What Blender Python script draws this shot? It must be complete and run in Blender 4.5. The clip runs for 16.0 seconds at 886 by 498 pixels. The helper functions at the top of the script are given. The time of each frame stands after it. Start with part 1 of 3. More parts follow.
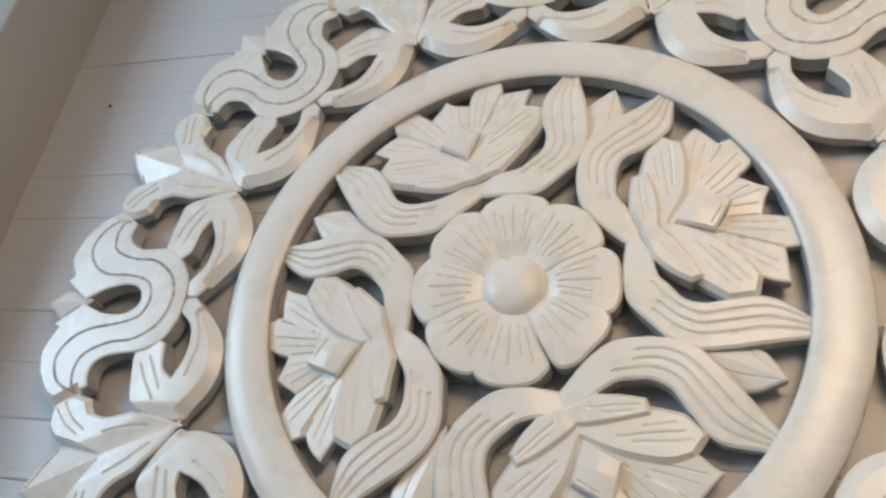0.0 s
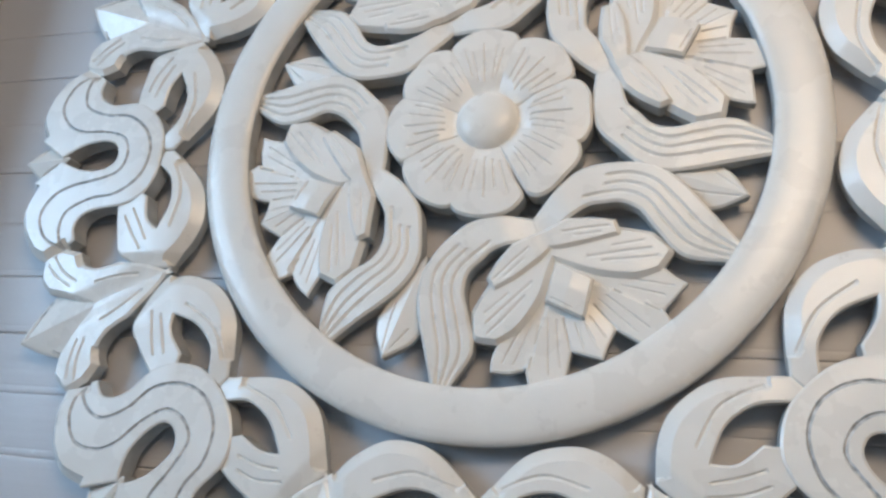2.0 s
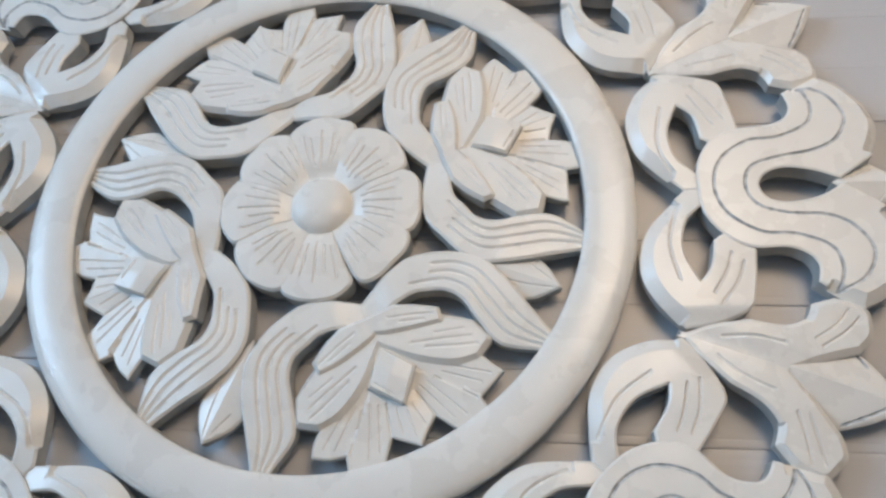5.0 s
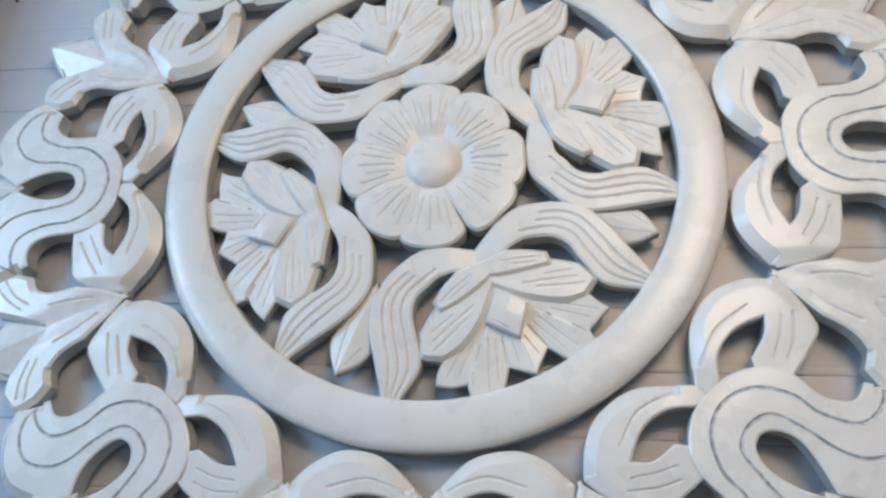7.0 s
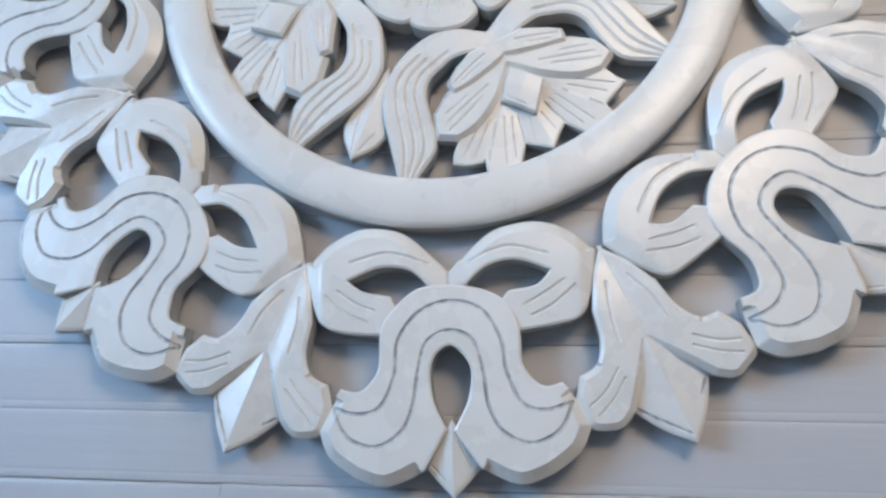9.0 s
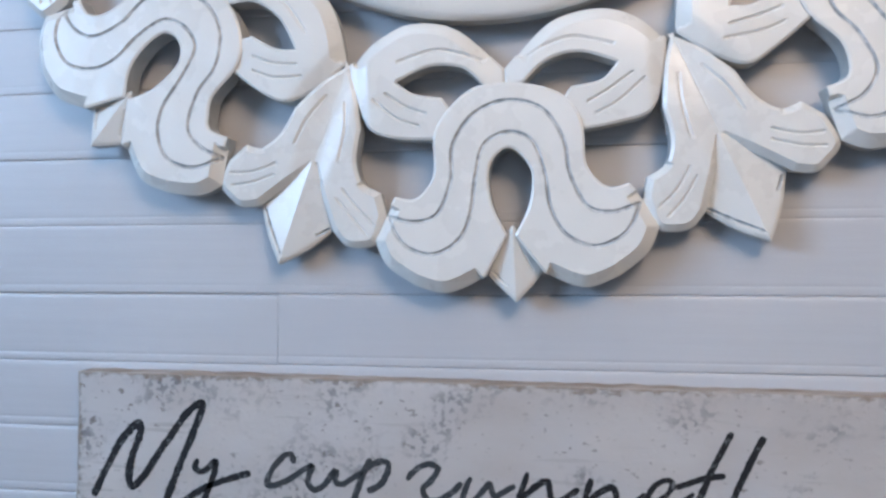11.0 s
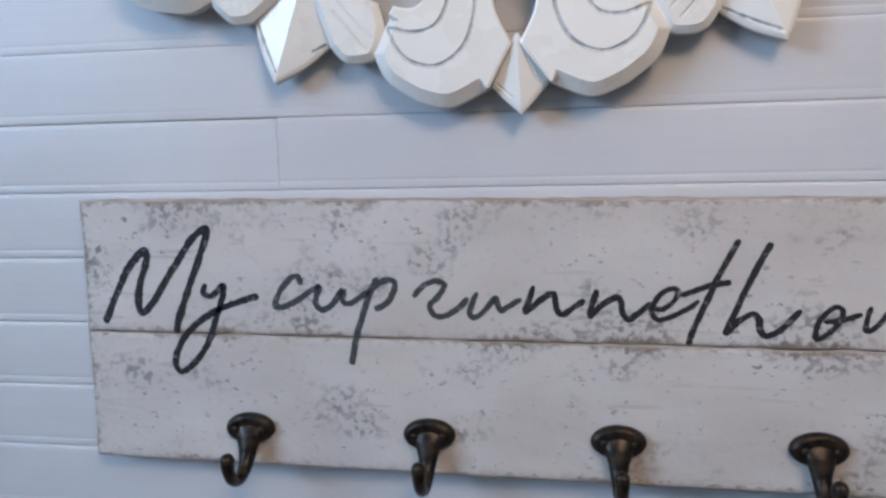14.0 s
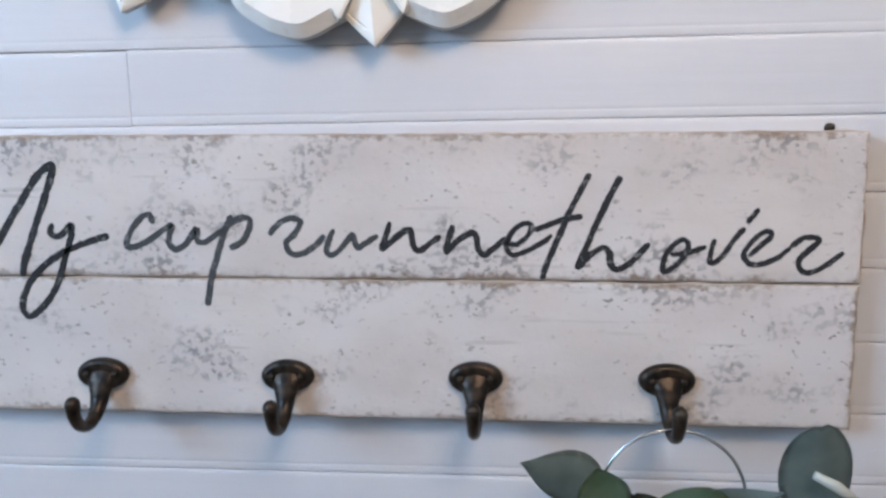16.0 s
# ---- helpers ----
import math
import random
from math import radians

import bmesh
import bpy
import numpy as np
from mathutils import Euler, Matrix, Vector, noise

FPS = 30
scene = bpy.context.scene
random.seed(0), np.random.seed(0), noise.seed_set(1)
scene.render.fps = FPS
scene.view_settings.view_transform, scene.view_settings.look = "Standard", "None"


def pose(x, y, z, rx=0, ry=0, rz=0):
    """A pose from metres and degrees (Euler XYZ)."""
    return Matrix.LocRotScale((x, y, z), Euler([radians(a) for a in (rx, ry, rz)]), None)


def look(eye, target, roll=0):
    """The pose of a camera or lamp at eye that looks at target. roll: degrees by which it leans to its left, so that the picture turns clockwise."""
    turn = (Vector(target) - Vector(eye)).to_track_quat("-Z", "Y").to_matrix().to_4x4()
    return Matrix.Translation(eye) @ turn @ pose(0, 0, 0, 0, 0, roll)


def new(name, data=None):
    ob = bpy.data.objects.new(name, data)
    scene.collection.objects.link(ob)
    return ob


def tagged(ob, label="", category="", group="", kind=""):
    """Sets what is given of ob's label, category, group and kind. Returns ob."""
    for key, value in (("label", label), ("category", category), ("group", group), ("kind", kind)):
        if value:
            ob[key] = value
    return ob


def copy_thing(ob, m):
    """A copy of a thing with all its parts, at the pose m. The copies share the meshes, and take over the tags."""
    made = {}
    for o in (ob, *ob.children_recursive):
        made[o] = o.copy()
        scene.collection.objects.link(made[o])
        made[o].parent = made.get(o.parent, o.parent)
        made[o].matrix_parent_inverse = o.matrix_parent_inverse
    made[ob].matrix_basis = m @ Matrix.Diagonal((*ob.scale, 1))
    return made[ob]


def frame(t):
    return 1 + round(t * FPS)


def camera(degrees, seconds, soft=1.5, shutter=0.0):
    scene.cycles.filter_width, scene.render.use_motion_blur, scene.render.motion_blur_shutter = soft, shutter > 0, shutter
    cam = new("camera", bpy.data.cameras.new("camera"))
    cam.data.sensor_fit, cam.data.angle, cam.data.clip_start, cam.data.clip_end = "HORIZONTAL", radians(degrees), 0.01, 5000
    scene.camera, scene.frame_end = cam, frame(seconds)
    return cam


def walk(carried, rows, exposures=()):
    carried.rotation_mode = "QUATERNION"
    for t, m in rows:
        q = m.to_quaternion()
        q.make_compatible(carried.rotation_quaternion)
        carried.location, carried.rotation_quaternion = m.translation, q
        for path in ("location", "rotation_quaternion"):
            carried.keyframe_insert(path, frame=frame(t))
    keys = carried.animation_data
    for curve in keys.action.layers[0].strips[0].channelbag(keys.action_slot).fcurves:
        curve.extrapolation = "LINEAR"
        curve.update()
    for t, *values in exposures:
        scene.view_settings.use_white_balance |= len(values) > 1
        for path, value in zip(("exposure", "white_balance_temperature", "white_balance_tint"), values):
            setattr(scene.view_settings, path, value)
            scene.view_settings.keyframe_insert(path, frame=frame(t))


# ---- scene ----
from mathutils import geometry

cam = camera(60.8, 16.0, soft=2.7)
PATH = [
    (0, (0.118, -0.519, 1.632), (-0.484, 1.163, 2.532), 8.6),
    (0.5, (0.117, -0.526, 1.626), (-0.517, 1.174, 2.468), 8.0),
    (1, (0.112, -0.523, 1.616), (-0.507, 1.226, 2.362), 7.0),
    (1.5, (0.115, -0.52, 1.607), (-0.483, 1.264, 2.286), 6.3),
    (2, (0.124, -0.519, 1.599), (-0.427, 1.305, 2.208), 5.1),
    (2.5, (0.137, -0.513, 1.593), (-0.361, 1.344, 2.142), 4.2),
    (3, (0.154, -0.507, 1.595), (-0.274, 1.374, 2.123), 3.7),
    (3.5, (0.161, -0.502, 1.597), (-0.159, 1.389, 2.166), 3.4),
    (4, (0.171, -0.502, 1.602), (-0.068, 1.371, 2.259), 3.0),
    (4.5, (0.178, -0.512, 1.612), (-0.065, 1.335, 2.339), 2.8),
    (4.7, (0.174, -0.519, 1.615), (-0.068, 1.317, 2.372), 3.0),
    (6.8, (0.109, -0.571, 1.564), (-0.191, 1.228, 2.384), 4.1),
    (7, (0.104, -0.572, 1.555), (-0.197, 1.248, 2.327), 3.5),
    (7.5, (0.091, -0.564, 1.529), (-0.208, 1.298, 2.197), 2.8),
    (8, (0.084, -0.562, 1.51), (-0.218, 1.318, 2.122), 2.4),
    (8.5, (0.085, -0.549, 1.481), (-0.208, 1.331, 2.097), 2.4),
    (9, (0.081, -0.541, 1.469), (-0.188, 1.369, 1.996), 1.4),
    (9.2, (0.08, -0.532, 1.445), (-0.201, 1.372, 1.989), 1.3),
    (11.3, (0.045, -0.512, 1.465), (-0.284, 1.461, 1.46), -0.5),
    (11.5, (0.042, -0.509, 1.457), (-0.296, 1.462, 1.434), -0.9),
    (12, (0.039, -0.505, 1.447), (-0.304, 1.464, 1.363), -1.0),
    (12.5, (0.038, -0.506, 1.439), (-0.309, 1.459, 1.309), -0.9),
    (13, (0.038, -0.507, 1.426), (-0.309, 1.451, 1.213), -0.6),
    (13.5, (0.039, -0.506, 1.425), (-0.3, 1.447, 1.163), -1.2),
    (14, (0.049, -0.507, 1.417), (-0.281, 1.45, 1.171), -1.3),
    (14.5, (0.057, -0.5, 1.408), (-0.268, 1.457, 1.153), -1.7),
    (15, (0.065, -0.497, 1.399), (-0.241, 1.46, 1.121), -1.6),
    (15.5, (0.089, -0.495, 1.392), (-0.171, 1.468, 1.115), -1.4),
    (16, (0.102, -0.499, 1.382), (-0.07, 1.474, 1.101), -0.8),
]
walk(cam, [(t, look(eye, target, roll)) for t, eye, target, roll in PATH],
     exposures=[(0.0, -0.39, 6350, 9), (0.5, -0.39, 6150, 9), (1.5, -0.37, 5800, 8), (3.0, -0.27, 5600, 8), (4.5, -0.35, 5600, 8), (7.0, -0.28, 5450, 8), (9.0, -0.15, 5280, 9),
                (12.0, 0.1, 5520, 13), (14.5, 0.15, 5700, 13), (16.0, 0.57, 5760, 13)])

# ---- light ----
world = bpy.data.worlds.new("sky")
scene.world = world
world.use_nodes = True
wn = world.node_tree
sky = wn.nodes.new("ShaderNodeTexSky")
sky.sky_type, sky.sun_disc, sky.sun_elevation, sky.sun_rotation = "NISHITA", False, radians(40), radians(250)
wn.nodes["Background"].inputs["Strength"].default_value = 0.1
wn.links.new(sky.outputs["Color"], wn.nodes["Background"].inputs["Color"])


LAMP_X, LAMP_Y, LAMP_Z = 0.38, -0.95, 2.2


def area_lamp(name, eye, target, size, size_y, watts, colour, shape="RECTANGLE"):
    data = bpy.data.lights.new(name, "AREA")
    data.shape, data.size, data.size_y, data.energy, data.color = shape, size, size_y, watts, colour
    ob = new(name, data)
    ob.matrix_world = look(eye, target)
    return ob


area_lamp("window_daylight", (-2.15, -1.75, 2.3), (0.0, -0.1, 1.7), 1.1, 0.9, 37, (0.56, 0.79, 1.0))
area_lamp("pendant_lamp_light", (LAMP_X, LAMP_Y, LAMP_Z - 0.01), (0.10, 0.0, 1.4), 0.5, 0.5, 9.5, (1.0, 0.68, 0.40), "DISK")

# ---- materials ----


def material(name, colour, rough=0.5, metal=0.0, spec=0.5):
    m = bpy.data.materials.new(name)
    m.use_nodes = True
    b = m.node_tree.nodes["Principled BSDF"]
    b.inputs["Base Color"].default_value = (*colour, 1)
    b.inputs["Roughness"].default_value = rough
    b.inputs["Metallic"].default_value = metal
    b.inputs["Specular IOR Level"].default_value = spec
    return m


def grain(m, scale, stretch=(1, 1, 1), detail=5.0):
    """A noise in object space, stretched along an axis; returns its node."""
    n, l = m.node_tree.nodes, m.node_tree.links
    co, mp, tx = n.new("ShaderNodeTexCoord"), n.new("ShaderNodeMapping"), n.new("ShaderNodeTexNoise")
    mp.inputs["Scale"].default_value = stretch
    tx.inputs["Scale"].default_value, tx.inputs["Detail"].default_value = scale, detail
    l.new(co.outputs["Object"], mp.inputs["Vector"])
    l.new(mp.outputs["Vector"], tx.inputs["Vector"])
    return tx


def ramp(m, node, stops):
    n, l = m.node_tree.nodes, m.node_tree.links
    r = n.new("ShaderNodeValToRGB")
    while len(r.color_ramp.elements) < len(stops):
        r.color_ramp.elements.new(0.5)
    for e, (at, c) in zip(r.color_ramp.elements, stops):
        e.position, e.color = at, (*c, 1)
    l.new(node.outputs["Fac"], r.inputs["Fac"])
    return r


def mix(m, fac, a, b):
    """Mixes two colours (sockets or triples) by a socket."""
    n, l = m.node_tree.nodes, m.node_tree.links
    x = n.new("ShaderNodeMix")
    x.data_type = "RGBA"
    l.new(fac, x.inputs["Factor"])
    for key, v in (("A", a), ("B", b)):
        s = [i for i in x.inputs if i.name == key and i.type == "RGBA"][0]
        if isinstance(v, tuple):
            s.default_value = (*v, 1)
        else:
            l.new(v, s)
    return [o for o in x.outputs if o.type == "RGBA"][0]


def finish(m, colour=None, bumps=(), rough=None):
    n, l = m.node_tree.nodes, m.node_tree.links
    b = n["Principled BSDF"]
    if colour is not None:
        l.new(colour, b.inputs["Base Color"])
    last = None
    for node, strength, dist in bumps:
        bp = n.new("ShaderNodeBump")
        bp.inputs["Strength"].default_value, bp.inputs["Distance"].default_value = strength, dist
        l.new(node.outputs["Fac"], bp.inputs["Height"])
        if last is not None:
            l.new(last.outputs["Normal"], bp.inputs["Normal"])
        last = bp
    if last is not None:
        l.new(last.outputs["Normal"], b.inputs["Normal"])
    if rough is not None:
        node, lo, hi = rough
        mr = n.new("ShaderNodeMapRange")
        mr.inputs["To Min"].default_value, mr.inputs["To Max"].default_value = lo, hi
        l.new(node.outputs["Fac"], mr.inputs["Value"])
        l.new(mr.outputs["Result"], b.inputs["Roughness"])
    return m


def carved_paint():
    m = material("carved_white_paint", (0.80, 0.79, 0.76), 0.3)
    fine, broad, chips = grain(m, 260, (1, 1, 1), 3), grain(m, 26, (1, 1, 1), 4), grain(m, 75, (1, 1, 1.6), 6)
    base = ramp(m, broad, [(0.3, (0.83, 0.815, 0.77)), (0.7, (0.88, 0.87, 0.83))])
    thin = ramp(m, chips, [(0.64, (0, 0, 0)), (0.8, (0.06, 0.06, 0.06))])
    col = mix(m, thin.outputs["Color"], base.outputs["Color"], (0.60, 0.67, 0.69))
    return finish(m, col, [(broad, 0.14, 0.005), (fine, 0.12, 0.0006)], (broad, 0.23, 0.33))


def groove_paint():
    m = material("grey_washed_groove", (0.40, 0.42, 0.43), 0.55)
    n = grain(m, 180, (1, 1, 1), 4)
    r = ramp(m, n, [(0.35, (0.40, 0.42, 0.43)), (0.65, (0.74, 0.75, 0.74))])
    return finish(m, r.outputs["Color"], [(n, 0.2, 0.0006)])


# Darker grey-green than the carved faces, for sides, backs and cleats.
def side_colour():
    m = material("grey_green_sides", (0.15, 0.155, 0.14), 0.6)
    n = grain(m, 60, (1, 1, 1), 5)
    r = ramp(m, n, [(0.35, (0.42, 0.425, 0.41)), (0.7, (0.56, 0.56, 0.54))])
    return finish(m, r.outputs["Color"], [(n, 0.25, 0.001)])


def wall_paint():
    m = material("white_wall_paint", (0.82, 0.82, 0.82), 0.42)
    streak, broad = grain(m, 60, (0.12, 1, 1.4), 6), grain(m, 5, (1, 1, 1), 4)
    base = ramp(m, broad, [(0.3, (0.56, 0.57, 0.60)), (0.7, (0.615, 0.62, 0.64))])
    return finish(m, base.outputs["Color"], [(streak, 0.35, 0.0012), (broad, 0.3, 0.006)], (streak, 0.34, 0.5))


def sign_paint():
    """White wash over grey-brown wood: rubbed through in small flat flakes that gather in patches, brown along the worn rims."""
    m = material("distressed_whitewashed_wood", (0.7, 0.69, 0.67), 0.65)
    n, l = m.node_tree.nodes, m.node_tree.links
    wash, tint = grain(m, 9, (1, 1, 2.0), 5), grain(m, 20, (1, 1, 0.8), 4)
    patch, flake = grain(m, 19, (0.9, 1, 1.3), 4), grain(m, 230, (0.85, 1, 0.9), 7)
    speck, scratch = grain(m, 250, (0.75, 1, 1.1), 5), grain(m, 95, (0.16, 1, 2.2), 6)

    def calc(op, a, b=None):
        k = n.new("ShaderNodeMath")
        k.operation = op
        for s, q in zip(k.inputs, (a, b)):
            if isinstance(q, float):
                s.default_value = q
            elif q is not None:
                l.new(q, s)
        return k.outputs[0]

    def grey(node, lo, a, hi, b):
        return ramp(m, node, [(lo, (a, a, a)), (hi, (b, b, b))]).outputs["Color"]

    base = ramp(m, wash, [(0.3, (0.50, 0.46, 0.43)), (0.7, (0.63, 0.595, 0.565))])
    col = mix(m, grey(tint, 0.42, 0.0, 0.66, 0.45), base.outputs["Color"], (0.58, 0.57, 0.575))
    co, sep = n.new("ShaderNodeTexCoord"), n.new("ShaderNodeSeparateXYZ")
    l.new(co.outputs["Object"], sep.inputs[0])
    ax, az = calc("ABSOLUTE", sep.outputs["X"]), calc("ABSOLUTE", sep.outputs["Z"])
    rim = calc("MINIMUM", calc("SUBTRACT", 0.308, ax), calc("MINIMUM", calc("SUBTRACT", 0.0945, az), az))
    near = calc("MAXIMUM", calc("MULTIPLY", calc("SUBTRACT", 0.009, rim), 30.0), 0.0)
    where = calc("ADD", grey(patch, 0.52, 0.0, 0.66, 1.0), near)
    col = mix(m, calc("MULTIPLY", where, 0.3), col, (0.46, 0.43, 0.41))
    col = mix(m, calc("MULTIPLY", calc("MULTIPLY", grey(flake, 0.49, 0.0, 0.57, 1.0), where), 0.85), col, (0.21, 0.2, 0.2))
    col = mix(m, calc("MULTIPLY", grey(scratch, 0.62, 0.0, 0.68, 0.6), grey(wash, 0.42, 0.1, 0.6, 1.0)), col, (0.40, 0.375, 0.35))
    col = mix(m, calc("MULTIPLY", grey(speck, 0.64, 0.0, 0.69, 0.9), grey(tint, 0.36, 0.15, 0.62, 1.0)), col, (0.20, 0.17, 0.15))
    rub = calc("SUBTRACT", calc("MULTIPLY", calc("SUBTRACT", calc("MULTIPLY", calc("ADD", speck.outputs["Fac"], patch.outputs["Fac"]), 0.5), 0.40), 0.032), rim)
    rub = calc("MULTIPLY", calc("MINIMUM", calc("MAXIMUM", calc("MULTIPLY", rub, 260.0), 0.0), 1.0), 0.75)
    col = mix(m, rub, col, (0.22, 0.165, 0.115))
    for x in (-0.176, -0.044, 0.081):
        # a rust stain where a hook has rubbed
        dx, dz = calc("MULTIPLY", calc("SUBTRACT", sep.outputs["X"], x + 0.008), 75.0), calc("MULTIPLY", calc("ADD", sep.outputs["Z"], 0.084), 110.0)
        far = calc("ADD", calc("ADD", calc("MULTIPLY", dx, dx), calc("MULTIPLY", dz, dz)), calc("MULTIPLY", speck.outputs["Fac"], 0.8))
        col = mix(m, calc("MULTIPLY", calc("MAXIMUM", calc("SUBTRACT", 1.3, far), 0.0), 0.35), col, (0.30, 0.20, 0.13))
    return finish(m, col, [(speck, 0.3, 0.0008), (flake, 0.3, 0.0012)])


def raw_wood():
    m = material("worn_brown_wood_edge", (0.25, 0.18, 0.12), 0.7)
    n = grain(m, 90, (0.3, 1, 1), 6)
    r = ramp(m, n, [(0.3, (0.24, 0.18, 0.13)), (0.7, (0.50, 0.44, 0.38))])
    return finish(m, r.outputs["Color"], [(n, 0.4, 0.001)])


def letter_paint():
    m = material("black_lettering_paint", (0.015, 0.016, 0.018), 0.8)
    n = grain(m, 260, (1, 1, 1), 6)
    r = ramp(m, n, [(0.58, (0.013, 0.014, 0.017)), (0.72, (0.2, 0.2, 0.2))])
    return finish(m, r.outputs["Color"], [(n, 0.3, 0.0005)])


def worn_ink():
    m = material("worn_grey_lettering_paint", (0.05, 0.055, 0.06), 0.8)
    n = grain(m, 260, (1, 1, 1), 6)
    r = ramp(m, n, [(0.55, (0.045, 0.05, 0.055)), (0.75, (0.20, 0.20, 0.20))])
    return finish(m, r.outputs["Color"], [(n, 0.3, 0.0005)])


def cast_iron():
    m = material("dark_bronze_cast_iron", (0.02, 0.017, 0.014), 0.4, 0.75)
    n = grain(m, 120, (1, 1, 1), 5)
    r = ramp(m, n, [(0.4, (0.018, 0.015, 0.013)), (0.75, (0.07, 0.05, 0.035))])
    return finish(m, r.outputs["Color"], [(n, 0.35, 0.0008)], (n, 0.25, 0.5))


def leaf_green(name, a, b):
    m = material(name, a, 0.5)
    n = grain(m, 45, (1, 1, 1), 5)
    r = ramp(m, n, [(0.3, a), (0.7, b)])
    return finish(m, r.outputs["Color"], [(n, 0.2, 0.001)])


def plaster(name, a, b, rough=0.7):
    m = material(name, a, rough)
    n, f = grain(m, 3, (1, 1, 1), 5), grain(m, 90, (1, 1, 1), 4)
    r = ramp(m, n, [(0.3, a), (0.7, b)])
    return finish(m, r.outputs["Color"], [(f, 0.15, 0.001)])


PAINT, GROOVE, WALL, SIGN, SIDE = carved_paint(), groove_paint(), wall_paint(), sign_paint(), side_colour()
EDGE, INK, INK_WORN, IRON = raw_wood(), letter_paint(), worn_ink(), cast_iron()
SAGE = leaf_green("dusty_sage_leaf", (0.15, 0.20, 0.19), (0.24, 0.30, 0.28))
FRESH = leaf_green("fresh_green_leaf", (0.13, 0.21, 0.12), (0.22, 0.30, 0.19))
DARKLEAF = leaf_green("dark_leaf", (0.045, 0.06, 0.045), (0.08, 0.10, 0.075))
STEM = leaf_green("pale_stem", (0.42, 0.45, 0.40), (0.5, 0.52, 0.47))
WIRE = material("silver_wire", (0.6, 0.6, 0.6), 0.25, 1.0)
CEIL = plaster("white_ceiling", (0.76, 0.76, 0.75), (0.8, 0.8, 0.79))
GREY = plaster("grey_painted_return", (0.42, 0.41, 0.39), (0.47, 0.455, 0.43), 0.55)
ROOM = plaster("pale_room_wall", (0.62, 0.60, 0.57), (0.68, 0.66, 0.63))
BOARDS = plaster("brown_floor", (0.20, 0.13, 0.08), (0.30, 0.20, 0.13), 0.5)
TRIM = plaster("white_trim", (0.76, 0.76, 0.75), (0.82, 0.82, 0.81), 0.45)
GLASS = material("pane_glass", (1, 1, 1), 0.02)
GLASS.node_tree.nodes["Principled BSDF"].inputs["Transmission Weight"].default_value = 1.0
BULB = material("lamp_diffuser", (1, 0.9, 0.75), 0.5)
BULB.node_tree.nodes["Principled BSDF"].inputs["Emission Color"].default_value = (1, 0.8, 0.58, 1)
BULB.node_tree.nodes["Principled BSDF"].inputs["Emission Strength"].default_value = 3.0
SPECK = material("dark_nail_head", (0.03, 0.025, 0.02), 0.5, 0.5)

# ---- mesh helpers ----


def part(name, bm, mats, parent=None, label="", at=None):
    me = bpy.data.meshes.new(name)
    bm.to_mesh(me)
    bm.free()
    for m in mats if isinstance(mats, (list, tuple)) else [mats]:
        me.materials.append(m)
    return place(name, me, parent, label, at)


def place(name, me, parent=None, label="", at=None):
    ob = new(name, me)
    ob.parent = parent
    if at is not None:
        ob.matrix_basis = at
    return tagged(ob, label)


def box(x0, x1, y0, y1, z0, z1, bevel=0.0):
    bm = bmesh.new()
    bmesh.ops.create_cube(bm, size=1)
    for v in bm.verts:
        v.co = Vector(((x0 + x1) / 2 + v.co.x * (x1 - x0), (y0 + y1) / 2 + v.co.y * (y1 - y0), (z0 + z1) / 2 + v.co.z * (z1 - z0)))
    if bevel:
        bmesh.ops.bevel(bm, geom=list(bm.edges), offset=bevel, segments=2, profile=0.6, affect="EDGES")
    return bm


def spline(pts, closed, step):
    """A Catmull-Rom curve through control points; a third value of 1 marks a sharp corner."""
    pts = [(p[0], p[1], p[2] if len(p) > 2 else 0) for p in pts]
    if closed:
        first = next((i for i, p in enumerate(pts) if p[2]), None)
        if first is None:
            runs = [[pts[-1]] + pts + pts[:2]]
            loop = True
        else:
            pts, loop = pts[first:] + pts[:first] + [pts[first]], False
    else:
        loop = False
    if not loop:
        runs, run = [], [pts[0]]
        for p in pts[1:]:
            run.append(p)
            if p[2]:
                runs.append([run[0]] + run + [run[-1]])
                run = [p]
        if len(run) > 1:
            runs.append([run[0]] + run + [run[-1]])
    out = []
    for run in runs:
        q = np.array([p[:2] for p in run], float)
        for i in range(1, len(q) - 2):
            p0, p1, p2, p3 = q[i - 1 : i + 3]
            n = max(2, int(np.hypot(*(p2 - p1)) / step))
            for k in range(n):
                s = k / n
                out.append(0.5 * (2 * p1 + (p2 - p0) * s + (2 * p0 - 5 * p1 + 4 * p2 - p3) * s**2 + (3 * p1 - p0 - 3 * p2 + p3) * s**3))
    if not closed:
        out.append(np.array(pts[-1][:2], float))
    return np.array(out)


def flip(pts):
    return [(-p[0], *p[1:]) for p in pts]


def both(pts):
    """A half outline from the axis round to the axis again, and its mirror image."""
    return list(pts) + [(-p[0], *p[1:]) for p in reversed(pts) if abs(p[0]) > 1e-6]


def within(poly, p):
    x, y = p[:, 0][:, None], p[:, 1][:, None]
    a, b = poly, np.roll(poly, -1, 0)
    cross = (a[:, 1] > y) != (b[:, 1] > y)
    at = (b[:, 0] - a[:, 0]) * (y - a[:, 1]) / (b[:, 1] - a[:, 1] + 1e-12) + a[:, 0]
    return (cross & (x < at)).sum(1) % 2 == 1


